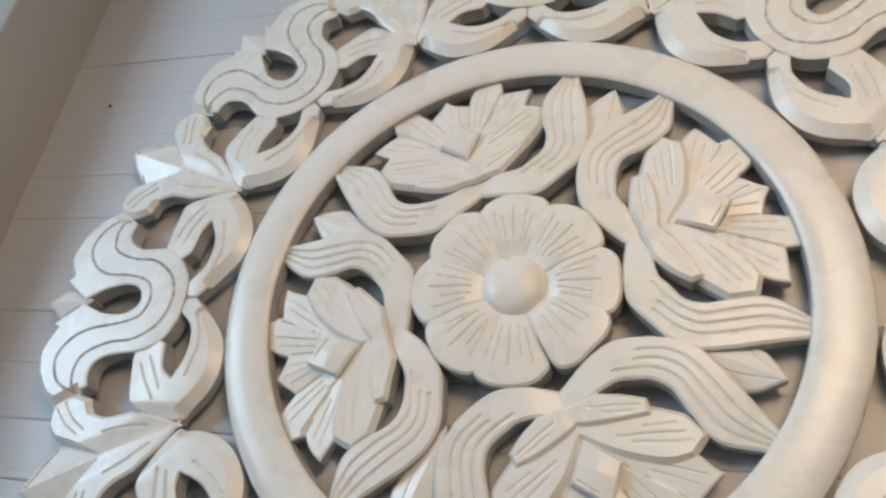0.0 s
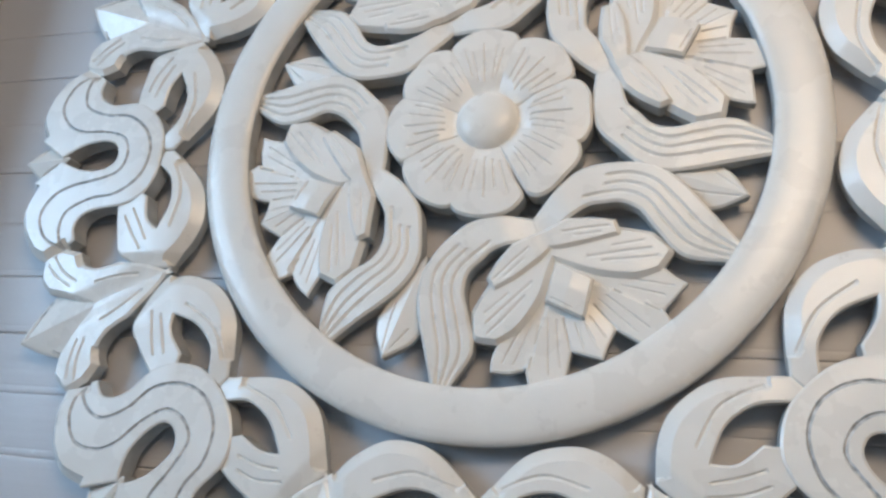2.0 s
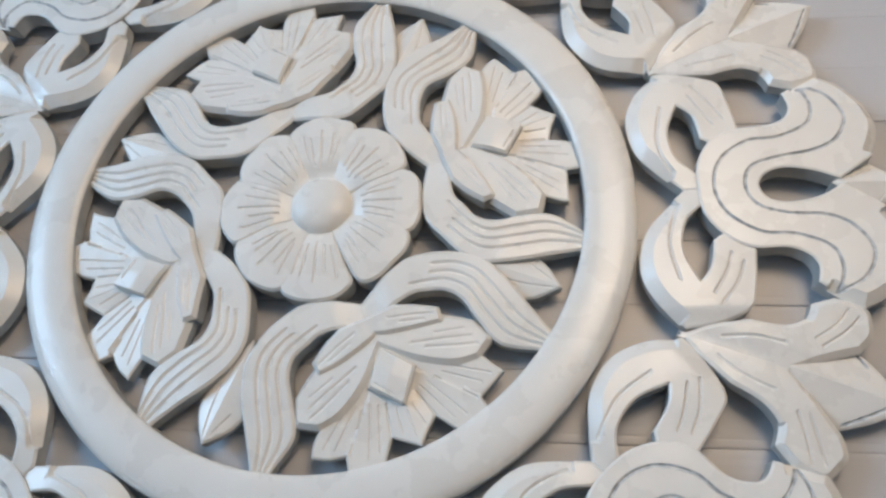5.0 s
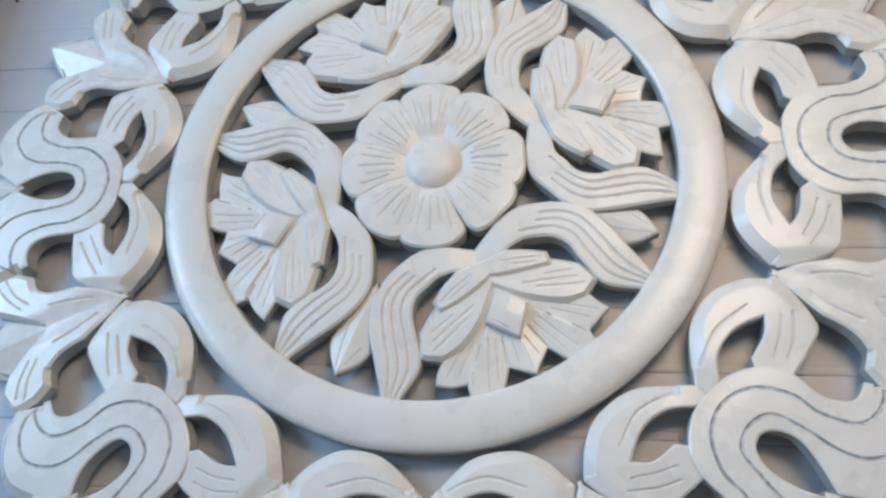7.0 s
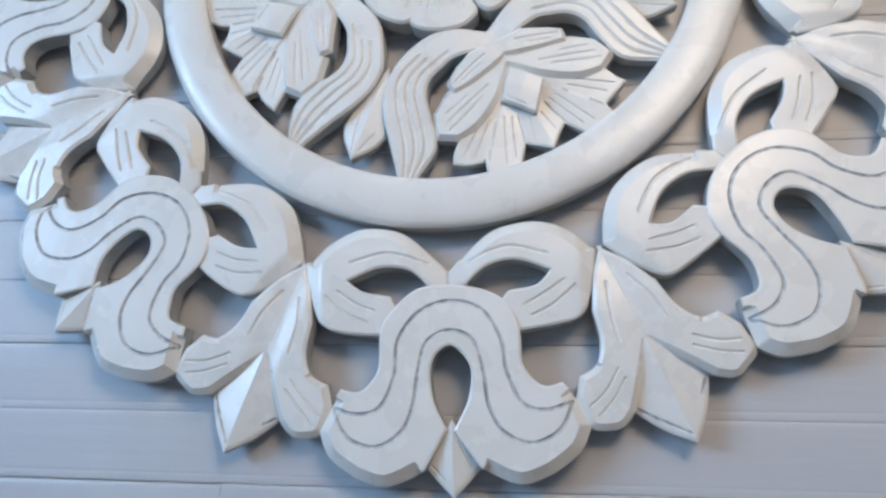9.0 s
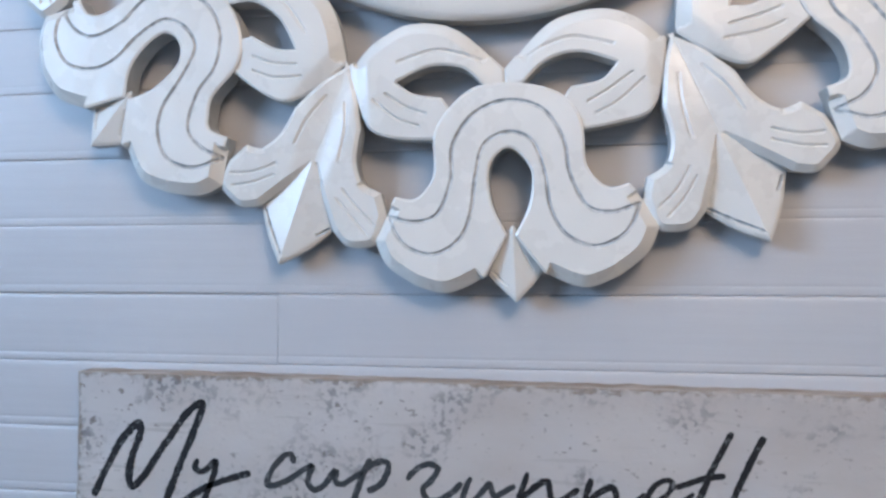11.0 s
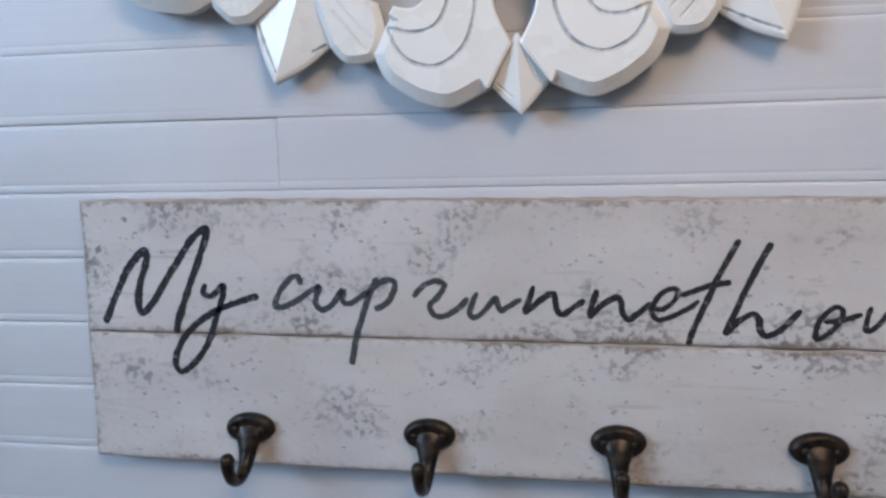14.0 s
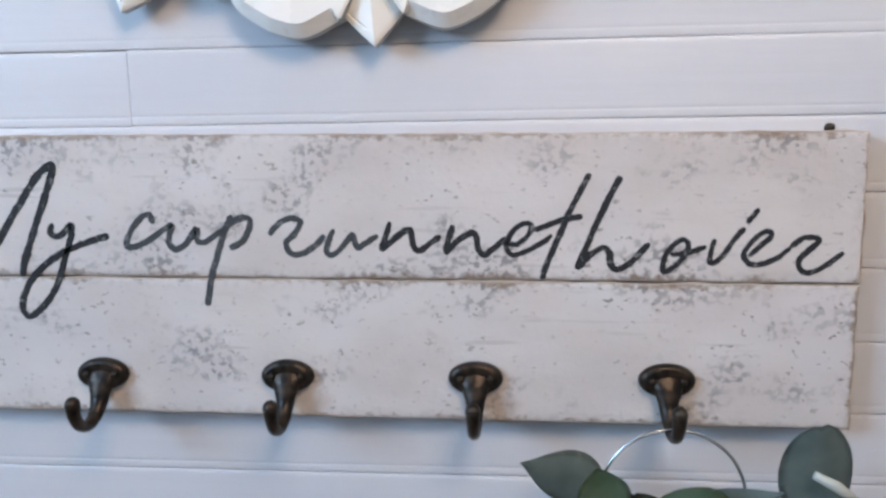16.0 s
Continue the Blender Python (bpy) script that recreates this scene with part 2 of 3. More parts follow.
def reach(line, p, closed=True):
    """The distance of points p to a line, and the nearest point on it."""
    a, b = (line, np.roll(line, -1, 0)) if closed else (line[:-1], line[1:])
    d = b - a
    s = (((p[:, None] - a) * d).sum(-1) / ((d**2).sum(-1) + 1e-12)).clip(0, 1)
    near = a + s[..., None] * d
    far = np.hypot(*np.moveaxis(p[:, None] - near, -1, 0))
    k = far.argmin(1)
    return far[np.arange(len(p)), k], near[np.arange(len(p)), k]


BACK = 10.0  # the board hangs on cleats, this far off the wall, in millimetres


def carve(name, outline, top, bevel=lambda d, u, v: 1.2 * (1 - (d / 1.6).clip(0, 1)), grooves=(), step=2.2, seed=1, wash=False, rings=(0.7, 1.6, 2.9, 4.5)):
    """A mesh carved from a board: outline and grooves in millimetres, top(u, v) the height of its face over the wall.
    rings: the distances from the rim where the chisel turned; a groove of no depth is a ridge."""
    rnd = np.random.RandomState(seed)
    rim = spline(outline, True, 1.7)
    if (rim[:, 0] * np.roll(rim[:, 1], -1) - rim[:, 1] * np.roll(rim[:, 0], -1)).sum() < 0:
        rim = rim[::-1]
    lines = [(spline(g, False, 1.5), w, deep) for g, w, deep in grooves]
    tang = np.roll(rim, -1, 0) - np.roll(rim, 1, 0)
    nor = np.stack([-tang[:, 1], tang[:, 0]], -1) / (np.hypot(*tang.T)[:, None] + 1e-9)
    extra, crease = [np.zeros((0, 2))], []
    for off in rings:
        q = rim + off * nor
        ok = within(rim, q) & (reach(rim, q)[0] > 0.97 * off)
        start, at = sum(map(len, extra)), np.cumsum(ok) - 1
        extra.append(q[ok])
        for i in range(len(rim)):
            j = (i + 1) % len(rim)
            if ok[i] and ok[j] and np.hypot(*(q[i] - q[j])) < 3.5:
                crease.append((start + at[i], start + at[j]))
    rows = []
    for g, w, _ in lines:
        t = np.gradient(g, axis=0)
        m = np.stack([-t[:, 1], t[:, 0]], -1) / (np.hypot(*t.T)[:, None] + 1e-9)
        rows += [g, g + w * m, g - w * m]
    lo, hi = rim.min(0), rim.max(0)
    gx, gy = np.meshgrid(np.arange(lo[0], hi[0], step), np.arange(lo[1], hi[1], step * 0.87))
    gx = gx + (np.arange(gx.shape[0]) % 2)[:, None] * step / 2
    grid = np.stack([gx.ravel(), gy.ravel()], -1) + rnd.uniform(-0.2, 0.2, (gx.size, 2)) * step
    grid = grid[within(rim, grid)]
    off = reach(rim, grid)[0]
    grid = grid[(off > 1.3) & (np.abs(off[:, None] - np.array(rings)) > 0.8).all(1)]
    inner = np.concatenate(rows + [np.zeros((0, 2))])
    if len(inner):
        inner = inner[within(rim, inner)]
        inner = inner[reach(rim, inner)[0] > 0.3]
    for g, w, _ in lines:
        grid = grid[reach(g, grid, False)[0] > w + 0.5]
    turn = np.concatenate(extra)
    p = np.concatenate([rim, turn, inner, grid])
    n = len(rim)
    bends = [(int(n + i), int(n + j)) for i, j in crease]
    verts, _, faces, origin, *_ = geometry.delaunay_2d_cdt([Vector(q) for q in p], [(i, (i + 1) % n) for i in range(n)] + bends, [], 0, 1e-4)
    uv = np.array([tuple(v) for v in verts])
    d = reach(rim, uv)
    h = top(uv[:, 0], uv[:, 1]) - bevel(d[0], d[1][:, 0], d[1][:, 1])
    h = h + np.array([0.35 * noise.noise(Vector((u / 14, v / 14, seed * 7.3))) for u, v in uv])
    cut = np.zeros(len(uv))
    depth = np.zeros(len(uv))
    for g, w, deep in lines:
        far = reach(g, uv, False)[0]
        depth = np.maximum(depth, deep * (1 - far / w).clip(0, 1))
        cut = np.maximum(cut, (far < 0.3 * w) & (deep > 0))
    h = 24.5 + 0.75 * (h - 24.5) - depth
    h = np.maximum(h, BACK + 2)
    mid = np.array([uv[list(f)].mean(0) for f in faces])
    keep = within(rim, mid)
    where = {}
    for out, ins in enumerate(origin):
        for i in ins:
            where[i] = out
    bm = bmesh.new()
    vs = [bm.verts.new((u / 1000, -t / 1000, v / 1000)) for (u, v), t in zip(uv, h)]
    for f, ok in zip(faces, keep):
        if ok and len(set(f)) == 3:
            face = bm.faces.new([vs[i] for i in f])
            face.smooth = True
            face.material_index = int(sum(cut[i] for i in f) >= 1)
    bm.normal_update()
    for e in bm.edges:
        if len(e.link_faces) == 2 and e.link_faces[0].normal.angle(e.link_faces[1].normal, 0) > 0.3:
            e.smooth = False
    ring = []
    for i in range(n):
        if not ring or where[i] != ring[-1]:
            ring.append(where[i])
    under = [bm.verts.new((u / 1000, -BACK / 1000, v / 1000)) for u, v in uv]
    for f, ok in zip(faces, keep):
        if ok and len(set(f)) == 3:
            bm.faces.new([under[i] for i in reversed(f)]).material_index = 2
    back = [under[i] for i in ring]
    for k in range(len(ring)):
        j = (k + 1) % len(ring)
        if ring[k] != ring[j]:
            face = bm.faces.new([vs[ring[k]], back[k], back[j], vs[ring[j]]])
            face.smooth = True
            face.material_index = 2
            e = bm.edges.get((vs[ring[k]], vs[ring[j]]))
            if e:
                e.smooth = False
            e = bm.edges.get((back[k], back[j]))
            if e:
                e.smooth = False
    bmesh.ops.delete(bm, geom=[v for v in bm.verts if not v.link_faces], context="VERTS")
    bmesh.ops.recalc_face_normals(bm, faces=bm.faces)
    me = bpy.data.meshes.new(name)
    bm.to_mesh(me)
    bm.free()
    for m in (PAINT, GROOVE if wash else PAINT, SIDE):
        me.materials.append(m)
    return me


def ease(x):
    x = np.clip(x, 0, 1)
    return x * x * (3 - 2 * x)


# ---- the setting ----
FLOOR_X0, FLOOR_X1, FLOOR_Y0, TOP = -2.2, 2.2, -2.8, 3.0
tagged(part("floor", box(FLOOR_X0, FLOOR_X1, FLOOR_Y0, 0, -0.05, 0), BOARDS), "brown wooden floor of the room", "floor", kind="structure")
tagged(part("ceiling", box(FLOOR_X0, FLOOR_X1, FLOOR_Y0, 0.1, TOP, TOP + 0.05), CEIL), "plain white painted ceiling", "ceiling", kind="structure")
tagged(part("wall_south", box(FLOOR_X0, FLOOR_X1, FLOOR_Y0 - 0.1, FLOOR_Y0, 0, TOP), ROOM), "pale painted room wall", "wall", kind="structure")
tagged(part("wall_east", box(FLOOR_X1, FLOOR_X1 + 0.1, FLOOR_Y0 - 0.1, 0.1, 0, TOP), ROOM), "pale painted room wall", "wall", kind="structure")


def window_wall():
    """The wall with the window that the daylight comes through, out of the camera's sight."""
    bm = bmesh.new()
    y0, y1, z0, z1 = -2.4, -1.1, 1.8, 2.8
    x0, x1 = FLOOR_X0 - 0.1, FLOOR_X0
    for a, b, c, d in ((FLOOR_Y0 - 0.1, y0, 0, TOP), (y1, 0.1, 0, TOP), (y0, y1, 0, z0), (y0, y1, z1, TOP)):
        other = box(x0, x1, a, b, c, d)
        me = bpy.data.meshes.new("piece")
        other.to_mesh(me)
        other.free()
        bm.from_mesh(me)
        bpy.data.meshes.remove(me)
    tagged(part("wall_west", bm, ROOM), "pale painted wall with a window opening", "wall", kind="structure")
    win = tagged(new("window_1"), "white framed window with clear panes", "window", kind="structure")
    win.location = (FLOOR_X0 - 0.05, (y0 + y1) / 2, z0)
    w, t, hgt = (y1 - y0) / 2, 0.045, z1 - z0
    for name, (a, b, c, d) in (("frame_side", (-w, -w + t, 0, hgt)), ("frame_side", (w - t, w, 0, hgt)), ("frame_rail", (-w + t, w - t, 0, t)), ("frame_rail", (-w + t, w - t, hgt - t, hgt)), ("mullion", (-t / 2, t / 2, t, hgt - t))):
        part(name, box(-0.03, 0.03, a, b, c, d, bevel=0.004), TRIM, win)
    for a, b in ((-w + t, -t / 2), (t / 2, w - t)):
        pane = part("pane", box(-0.003, 0.003, a, b, t, hgt - t), GLASS, win)
        pane.visible_shadow = False


window_wall()
tagged(part("wall_return", box(-0.95, -0.538, -0.1, 0.1, 0, TOP, 0.004), GREY), "grey painted wall return beside the planks", "wall", kind="structure")
tagged(part("wall_behind_return", box(FLOOR_X0, -0.951, -0.002, 0.1, 0, TOP), ROOM), "pale painted room wall", "wall", kind="structure")

lamp = tagged(new("pendant_lamp"), "warm white pendant lamp hanging from the ceiling", "lamp")
lamp.location = (LAMP_X, LAMP_Y, LAMP_Z + 0.405)


def lathe(profile, n=48, y_axis=False, capped=True):
    """Turns (radius, height) points round z, or round y towards the viewer."""
    bm = bmesh.new()
    rings = []
    for r, h in profile:
        ring = []
        for k in range(n):
            a = 2 * math.pi * k / n
            ring.append(bm.verts.new((r * math.cos(a), -h, r * math.sin(a)) if y_axis else (r * math.cos(a), r * math.sin(a), h)))
        rings.append(ring)
    for a, b in zip(rings, rings[1:]):
        for k in range(n):
            bm.faces.new([a[k], a[(k + 1) % n], b[(k + 1) % n], b[k]]).smooth = True
    for ring in (rings[0], rings[-1]) if capped else ():
        if Vector(ring[0].co - ring[n // 2].co).length > 1e-4:
            bm.faces.new(ring)
    bmesh.ops.remove_doubles(bm, verts=bm.verts, dist=1e-6)
    bmesh.ops.recalc_face_normals(bm, faces=bm.faces)
    return bm


part("shade", lathe([(0.03, -0.28), (0.05, -0.285), (0.22, -0.36), (0.26, -0.40), (0.255, -0.40), (0.21, -0.36), (0.045, -0.292)], 40, capped=False), TRIM, lamp)
part("diffuser", lathe([(0.20, -0.372), (0.15, -0.385), (0.02, -0.39)], 40), BULB, lamp)
part("cord", lathe([(0.004, TOP - LAMP_Z - 0.405), (0.004, -0.29)], 10), TRIM, lamp)

# ---- the carved medallion ----
medallion = tagged(new("wall_medallion"), "round carved wooden medallion painted glossy white, hanging on a plank wall", "wall decor")
medallion.location = (0, 0, 1.866)
LEAN_M = 2.6
hand = random.Random(5)


def spoke(angle, turn=0.0):
    """The pose of a piece whose own axis points away from the centre at that angle."""
    return pose(0, 0, 0, 0, 90 - (angle + LEAN_M) + turn, 0)


ring_profile = [(199.5, 10.0), (199.5, 21.8), (200.5, 23.6), (204, 25.0), (209, 26.0), (219, 26.6), (228, 26.0), (233, 24.8), (236.2, 22.8), (237.6, 20.0), (237.6, 10.0)]
ring_bm = lathe([(r / 1000, h / 1000) for r, h in ring_profile + ring_profile[:1]], 160, True, False)
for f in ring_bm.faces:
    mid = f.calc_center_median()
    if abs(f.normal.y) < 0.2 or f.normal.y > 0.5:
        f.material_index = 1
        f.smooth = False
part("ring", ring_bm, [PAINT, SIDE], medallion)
for a in (0, 90, 180, 270):
    part("hanging_cleat", box(-0.012, 0.012, -BACK / 1000 - 0.0005, 0, 0.206, 0.230), SIDE, medallion, at=spoke(a + 20))

# outer border: eight scrolls with a pair of looped leaves each, twin blades and a spike between them
SCROLL = both([(0, 281), (21, 283.5), (39, 295), (48, 312), (50, 336), (56, 349), (64, 354.5), (76, 351, 1), (85, 364), (93.5, 379, 1), (86, 396), (67, 411, 1), (44, 416), (19, 406, 1), (2, 381, 1), (11, 362), (14, 342), (9.5, 329), (0, 324)])
SCROLL_LINE = [(82, 364), (65, 369), (49, 364), (39, 343), (36, 320), (22, 299.5), (0, 292)]
SCROLL_IN = [(82, 365), (72, 383), (53, 391), (35, 382), (26, 365), (22.5, 341), (16, 320.5), (0, 314)]


def by_hand(pts, seed, much=0.9):
    """The same outline as another stroke of the chisel would leave it."""
    r = random.Random(seed)
    return [(p[0] + (r.uniform(-much, much) if abs(p[0]) > 0.5 else 0), p[1] + r.uniform(-much, much), *p[2:]) for p in pts]


def mirrored_line(half):
    return list(half) + [(-u, v) for u, v in reversed(half[:-1])]


def scroll_bevel(d, u, v):
    lobe = (v > 357) & (np.abs(u) > 21)
    wide, drop = np.where(lobe, 8.0, 1.6), np.where(lobe, 9.5, 1.2)
    return drop * (1 - (d / wide).clip(0, 1))


scrolls = [carve("scroll", by_hand(SCROLL, 40 + n), lambda u, v: 26.5 - 1.5 * ease((310 - v) / 30), scroll_bevel,
                 [(by_hand(mirrored_line(SCROLL_LINE), 50 + n, 0.6), 1.35, 1.6), (by_hand(mirrored_line(SCROLL_IN), 60 + n, 0.6), 1.35, 1.6)], seed=2 + 10 * n, wash=True, rings=(0.8, 1.6, 4.0, 8.0)) for n in range(4)]

LOOP = [(0.2, 285, 1), (0.2, 271, 1), (31, 242), (60, 235), (84, 243), (105, 260, 1), (102, 283), (93, 305), (74, 312), (45, 316, 1), (37, 306), (34, 299, 1), (42, 287, 1), (61, 283), (72, 274, 1), (50, 265.5), (28, 268.5), (13, 282, 1)]
LOOP_LINES = [([(16, 264), (30, 258), (46, 255.5), (70, 261)], 1.7, 1.9), ([(54, 297), (66, 291), (80, 282)], 1.4, 1.9), ([(59, 305), (73, 298), (88, 286)], 1.4, 1.9)]


def loop_top(u, v):
    u = np.abs(u)
    return 25 - 6 * ease((u - 90) / 14) - 4.5 * np.exp(-((u / 15) ** 2)) + 1.2 * np.sin((v - 250) / 14)


def loop_bevel(d, u, v):
    out = (v < 263 - 0.05 * np.abs(u)) & (v < 262)
    return np.where(out, 8.0, 1.6) * (1 - (d / np.where(out, 9.0, 1.6)).clip(0, 1))


loops = [[carve("looped_leaf", f(by_hand(LOOP, 70 + n)), loop_top, loop_bevel, [(f(by_hand(g, 80 + n)), w, k) for g, w, k in LOOP_LINES], seed=3 + i + 10 * n, rings=(0.8, 1.6, 4.5, 9.0)) for i, f in enumerate((list, flip))] for n in range(4)]

BLADE = [(-2, 277, 1), (12, 296), (24, 318, 1), (28.5, 339), (38, 352.5), (51, 354, 1), (60, 367, 1), (61, 386), (50, 394), (40, 396), (28, 391, 1), (14, 371), (-2, 350, 1)]
BLADE_LINES = [([(8, 306), (14, 323), (17, 342)], 1.6, 1.5), ([(54, 376), (40, 370), (27, 361)], 1.3, 1.7), ([(51, 384), (38, 377), (25, 368)], 1.3, 1.7)]


def blade_top(u, v):
    u = np.abs(u)
    return 20.5 + 3.5 * ease(u / 17) - 2.5 * ease((v - 368) / 25) + 1.4 * np.sin((v - 300) / 17)


blades = [[carve("blade", f(by_hand(BLADE, 90 + n)), blade_top, lambda d, u, v: np.where(v > 352, 6.0, 2.0) * (1 - (d / np.where(v > 352, 4.5, 2.5)).clip(0, 1)), [(f(by_hand(g, 30 + n + i)), w, k) for g, w, k in BLADE_LINES], seed=6 + i + 10 * n, rings=(0.8, 2.5, 4.5)) for i, f in enumerate((list, flip))] for n in range(4)]
spike = carve("spike", both([(0, 346, 1), (30, 386, 1), (16, 408), (0, 424.5, 1)]), lambda u, v: 21.5 - 0.36 * np.abs(u) - 0.065 * (v - 350), lambda d, u, v: 1.6 * (1 - (d / 2.0).clip(0, 1)),
              [([(24.5, 390), (12, 405), (1, 417)], 1.2, 1.5), ([(-24.5, 390), (-18, 397)], 1.2, 1.2), ([(0, 352), (0, 412)], 0.9, 0.0)], seed=8, wash=True)
small_spike = carve("small_spike", both([(0, 374, 1), (20, 404, 1), (9, 416), (0, 425, 1)]), lambda u, v: 25 - 0.42 * np.abs(u) - 0.11 * (v - 378), lambda d, u, v: 1.4 * (1 - (d / 2.0).clip(0, 1)),
                    [([(15, 404), (6, 413)], 1.0, 1.2), ([(-4, 388), (-11, 404)], 1.0, 1.2), ([(0, 378), (0, 422)], 0.9, 0.0)], step=1.8, seed=9)
for k in range(8):
    a = 45 * k - 90
    place("scroll", scrolls[k % 4], medallion, at=spoke(a, hand.uniform(-0.3, 0.3)))
    place("looped_leaf", loops[k % 4][0], medallion, at=spoke(a, hand.uniform(-0.2, 0.2)))
    place("looped_leaf", loops[(k + 1) % 4][1], medallion, at=spoke(a, hand.uniform(-0.2, 0.2)))
    place("small_spike", small_spike, medallion, at=spoke(a))
    place("blade", blades[(k + 2) % 4][0], medallion, at=spoke(a + 22.5, hand.uniform(-0.2, 0.2)))
    place("blade", blades[(k + 3) % 4][1], medallion, at=spoke(a + 22.5, hand.uniform(-0.2, 0.2)))
    place("spike", spike, medallion, at=spoke(a + 22.5, hand.uniform(-0.4, 0.4)))

# inner field: four fan flowers on paired ribbons, a leaf between each, and the big flower
RIB_OUT = [(113, 163), (108, 140), (102, 115), (94, 95), (82, 83), (64, 75), (45, 69.5), (29, 73), (14, 79)]
RIB_IN = [(101, 173), (78, 157), (70, 135), (67, 116), (58, 105), (46, 100), (36, 97.5), (24, 98.5), (12, 101)]
RIBBON = [(117, 169, 1)] + RIB_OUT + [(-4, 89, 1), (-4, 106, 1)] + RIB_IN[::-1] + [(104, 179, 1)]


def between(f, first, last):
    """A chisel line along a ribbon, at the share f of its width."""
    return [(a[0] * (1 - f) + b[0] * f, a[1] * (1 - f) + b[1] * f) for a, b in zip(RIB_OUT, RIB_IN)][first:last]


def ribbon_top(u, v):
    return 18.5 + 7.5 * ease((178 - v) / 70) - 6 * ease((26 - np.abs(u)) / 26)


def chamfer(wide, drop):
    """A straight chisel cut all along the rim."""
    return lambda d, u, v: drop * (1 - (d / wide).clip(0, 1))


leaf_between = carve("leaf", both([(0, 112, 1), (10, 138), (18, 166, 1), (13, 178), (0, 193, 1)]), lambda u, v: 21.5 - 0.36 * np.abs(u) - 0.03 * (v - 120), chamfer(1.6, 2.0),
                     [([(2.5, 186), (6, 168), (7.5, 152)], 1.0, 1.2), ([(-3, 184), (-9, 168)], 1.0, 1.0), ([(0, 116), (0, 189)], 0.9, 0.0)], seed=13, rings=(0.8, 1.6, 4.0))
FAN = both([(0, 197, 1), (8, 190), (17, 183.5, 1), (24, 193), (31, 203, 1), (52, 197, 1), (50, 183, 1), (62, 179), (73, 174, 1), (68, 167), (61, 158, 1), (40, 140), (0, 120)])
FAN_LINES = [([(5, 168), (8, 184)], 1.0, 1.2), ([(11, 162), (16.5, 181)], 1.2, 1.6), ([(16, 161), (27, 188)], 1.0, 1.1), ([(21, 159), (36, 190)], 1.0, 1.2), ([(28, 159), (47, 183)], 1.2, 1.6),
             ([(33, 157), (54, 174)], 1.0, 1.1), ([(39, 155), (62, 171)], 1.0, 1.0), ([(0, 171), (0, 190)], 0.9, 0.8)]


def fan_top(u, v):
    """Lobes like shingles, each rising towards its outer side."""
    a = np.degrees(np.arctan2(np.abs(u), v - 130))
    lobe = np.select([a < 18, a < 43], [1 - a / 18, (a - 18) / 25], ((a - 43) / 30).clip(0, 1))
    return 17.0 + 2.6 * lobe - 0.05 * (v - 150)


FRONT = [(-4, 100, 1), (22, 99.5, 1), (36, 106), (49.5, 114, 1), (48.5, 126, 1), (27, 123.5), (4, 117), (-3, 113, 1)]
SIDE_LEAF = [(-3, 106, 1), (27, 111), (46, 116), (69, 131.5, 1), (76, 150, 1), (61, 160.5, 1), (42, 156), (20, 144.5), (3, 127), (-3, 120, 1)]
BUD = both([(0, 124, 1), (19, 146, 1), (1, 167, 1)])
for n, a in enumerate((-66.0, 22.1, 111.0, 201.2)):
    ribbons = [carve("ribbon", f(by_hand(RIBBON, 100 + 9 * n + i, 0.8)), (lambda u, v, i=i: ribbon_top(u, v) + 0.5 * i), chamfer(2.0, 2.4),
                     [(f(by_hand(between(q, e, l), 130 + 9 * n + i, 0.7)), 1.9, 2.0) for q, e, l in ((0.32, 0, 6), (0.54, 0, 6), (0.76, 0, 7))], seed=11 + i + 20 * n, rings=(0.8, 2.0, 4.0)) for i, f in enumerate((list, flip))]
    front_leaves = [carve("front_leaf", f(by_hand(FRONT, 200 + 9 * n + i, 1.0)), lambda u, v: 29.5 - 0.06 * np.abs(u) - 2 * np.exp(-((u / 6) ** 2)), chamfer(2.8, 4.5),
                          [(f([(14, 108), (28, 112), (42, 117)]), 1.4, 0.9), (f([(20, 114), (36, 119)]), 1.3, 0.7)], step=1.9, seed=14 + i + 20 * n, rings=(1.4, 2.8)) for i, f in enumerate((list, flip))]
    side_leaves = [carve("side_leaf", f(by_hand(SIDE_LEAF, 300 + 9 * n + i, 1.2)), lambda u, v: 26.0 - 0.05 * np.abs(u) + 0.05 * (v - 140), chamfer(3.6, 6.5),
                         [(f([(22, 131), (42, 137), (60, 143)]), 1.6, 1.1), (f([(30, 138), (50, 146), (62, 150)]), 1.6, 1.0), (f([(40, 131), (58, 136)]), 1.4, 0.8)], seed=16 + i + 20 * n, rings=(1.8, 3.6)) for i, f in enumerate((list, flip))]
    bud = carve("bud", by_hand(BUD, 400 + n, 1.3), lambda u, v: 29.5 - 3.6 * np.maximum(np.abs(u) / 19, np.abs(v - 145.5) / 21.5), chamfer(1.5, 4.0),
                [([(13, 147), (4, 159)], 1.0, 1.4), ([(0, 128), (0, 163)], 0.8, 0.0), ([(-15, 146), (15, 146)], 0.8, 0.0)], step=1.8, seed=18 + 20 * n, rings=(0.75, 1.5))
    fan = carve("fan", by_hand(FAN, 500 + n, 1.3), fan_top, chamfer(1.4, 1.6), [(by_hand(g, 600 + n), w, k) for g, w, k in FAN_LINES] + [(flip(by_hand(g, 620 + n)), w, k) for g, w, k in FAN_LINES[:-1]], seed=19 + 20 * n, rings=(0.7, 1.4, 3.0))
    for me in (*ribbons, fan, *side_leaves, bud, *front_leaves):
        place(me.name.split(".")[0], me, medallion, at=spoke(a))
    place("leaf", leaf_between, medallion, at=spoke(22.3 + 90 * n - 45, hand.uniform(-1, 1)))

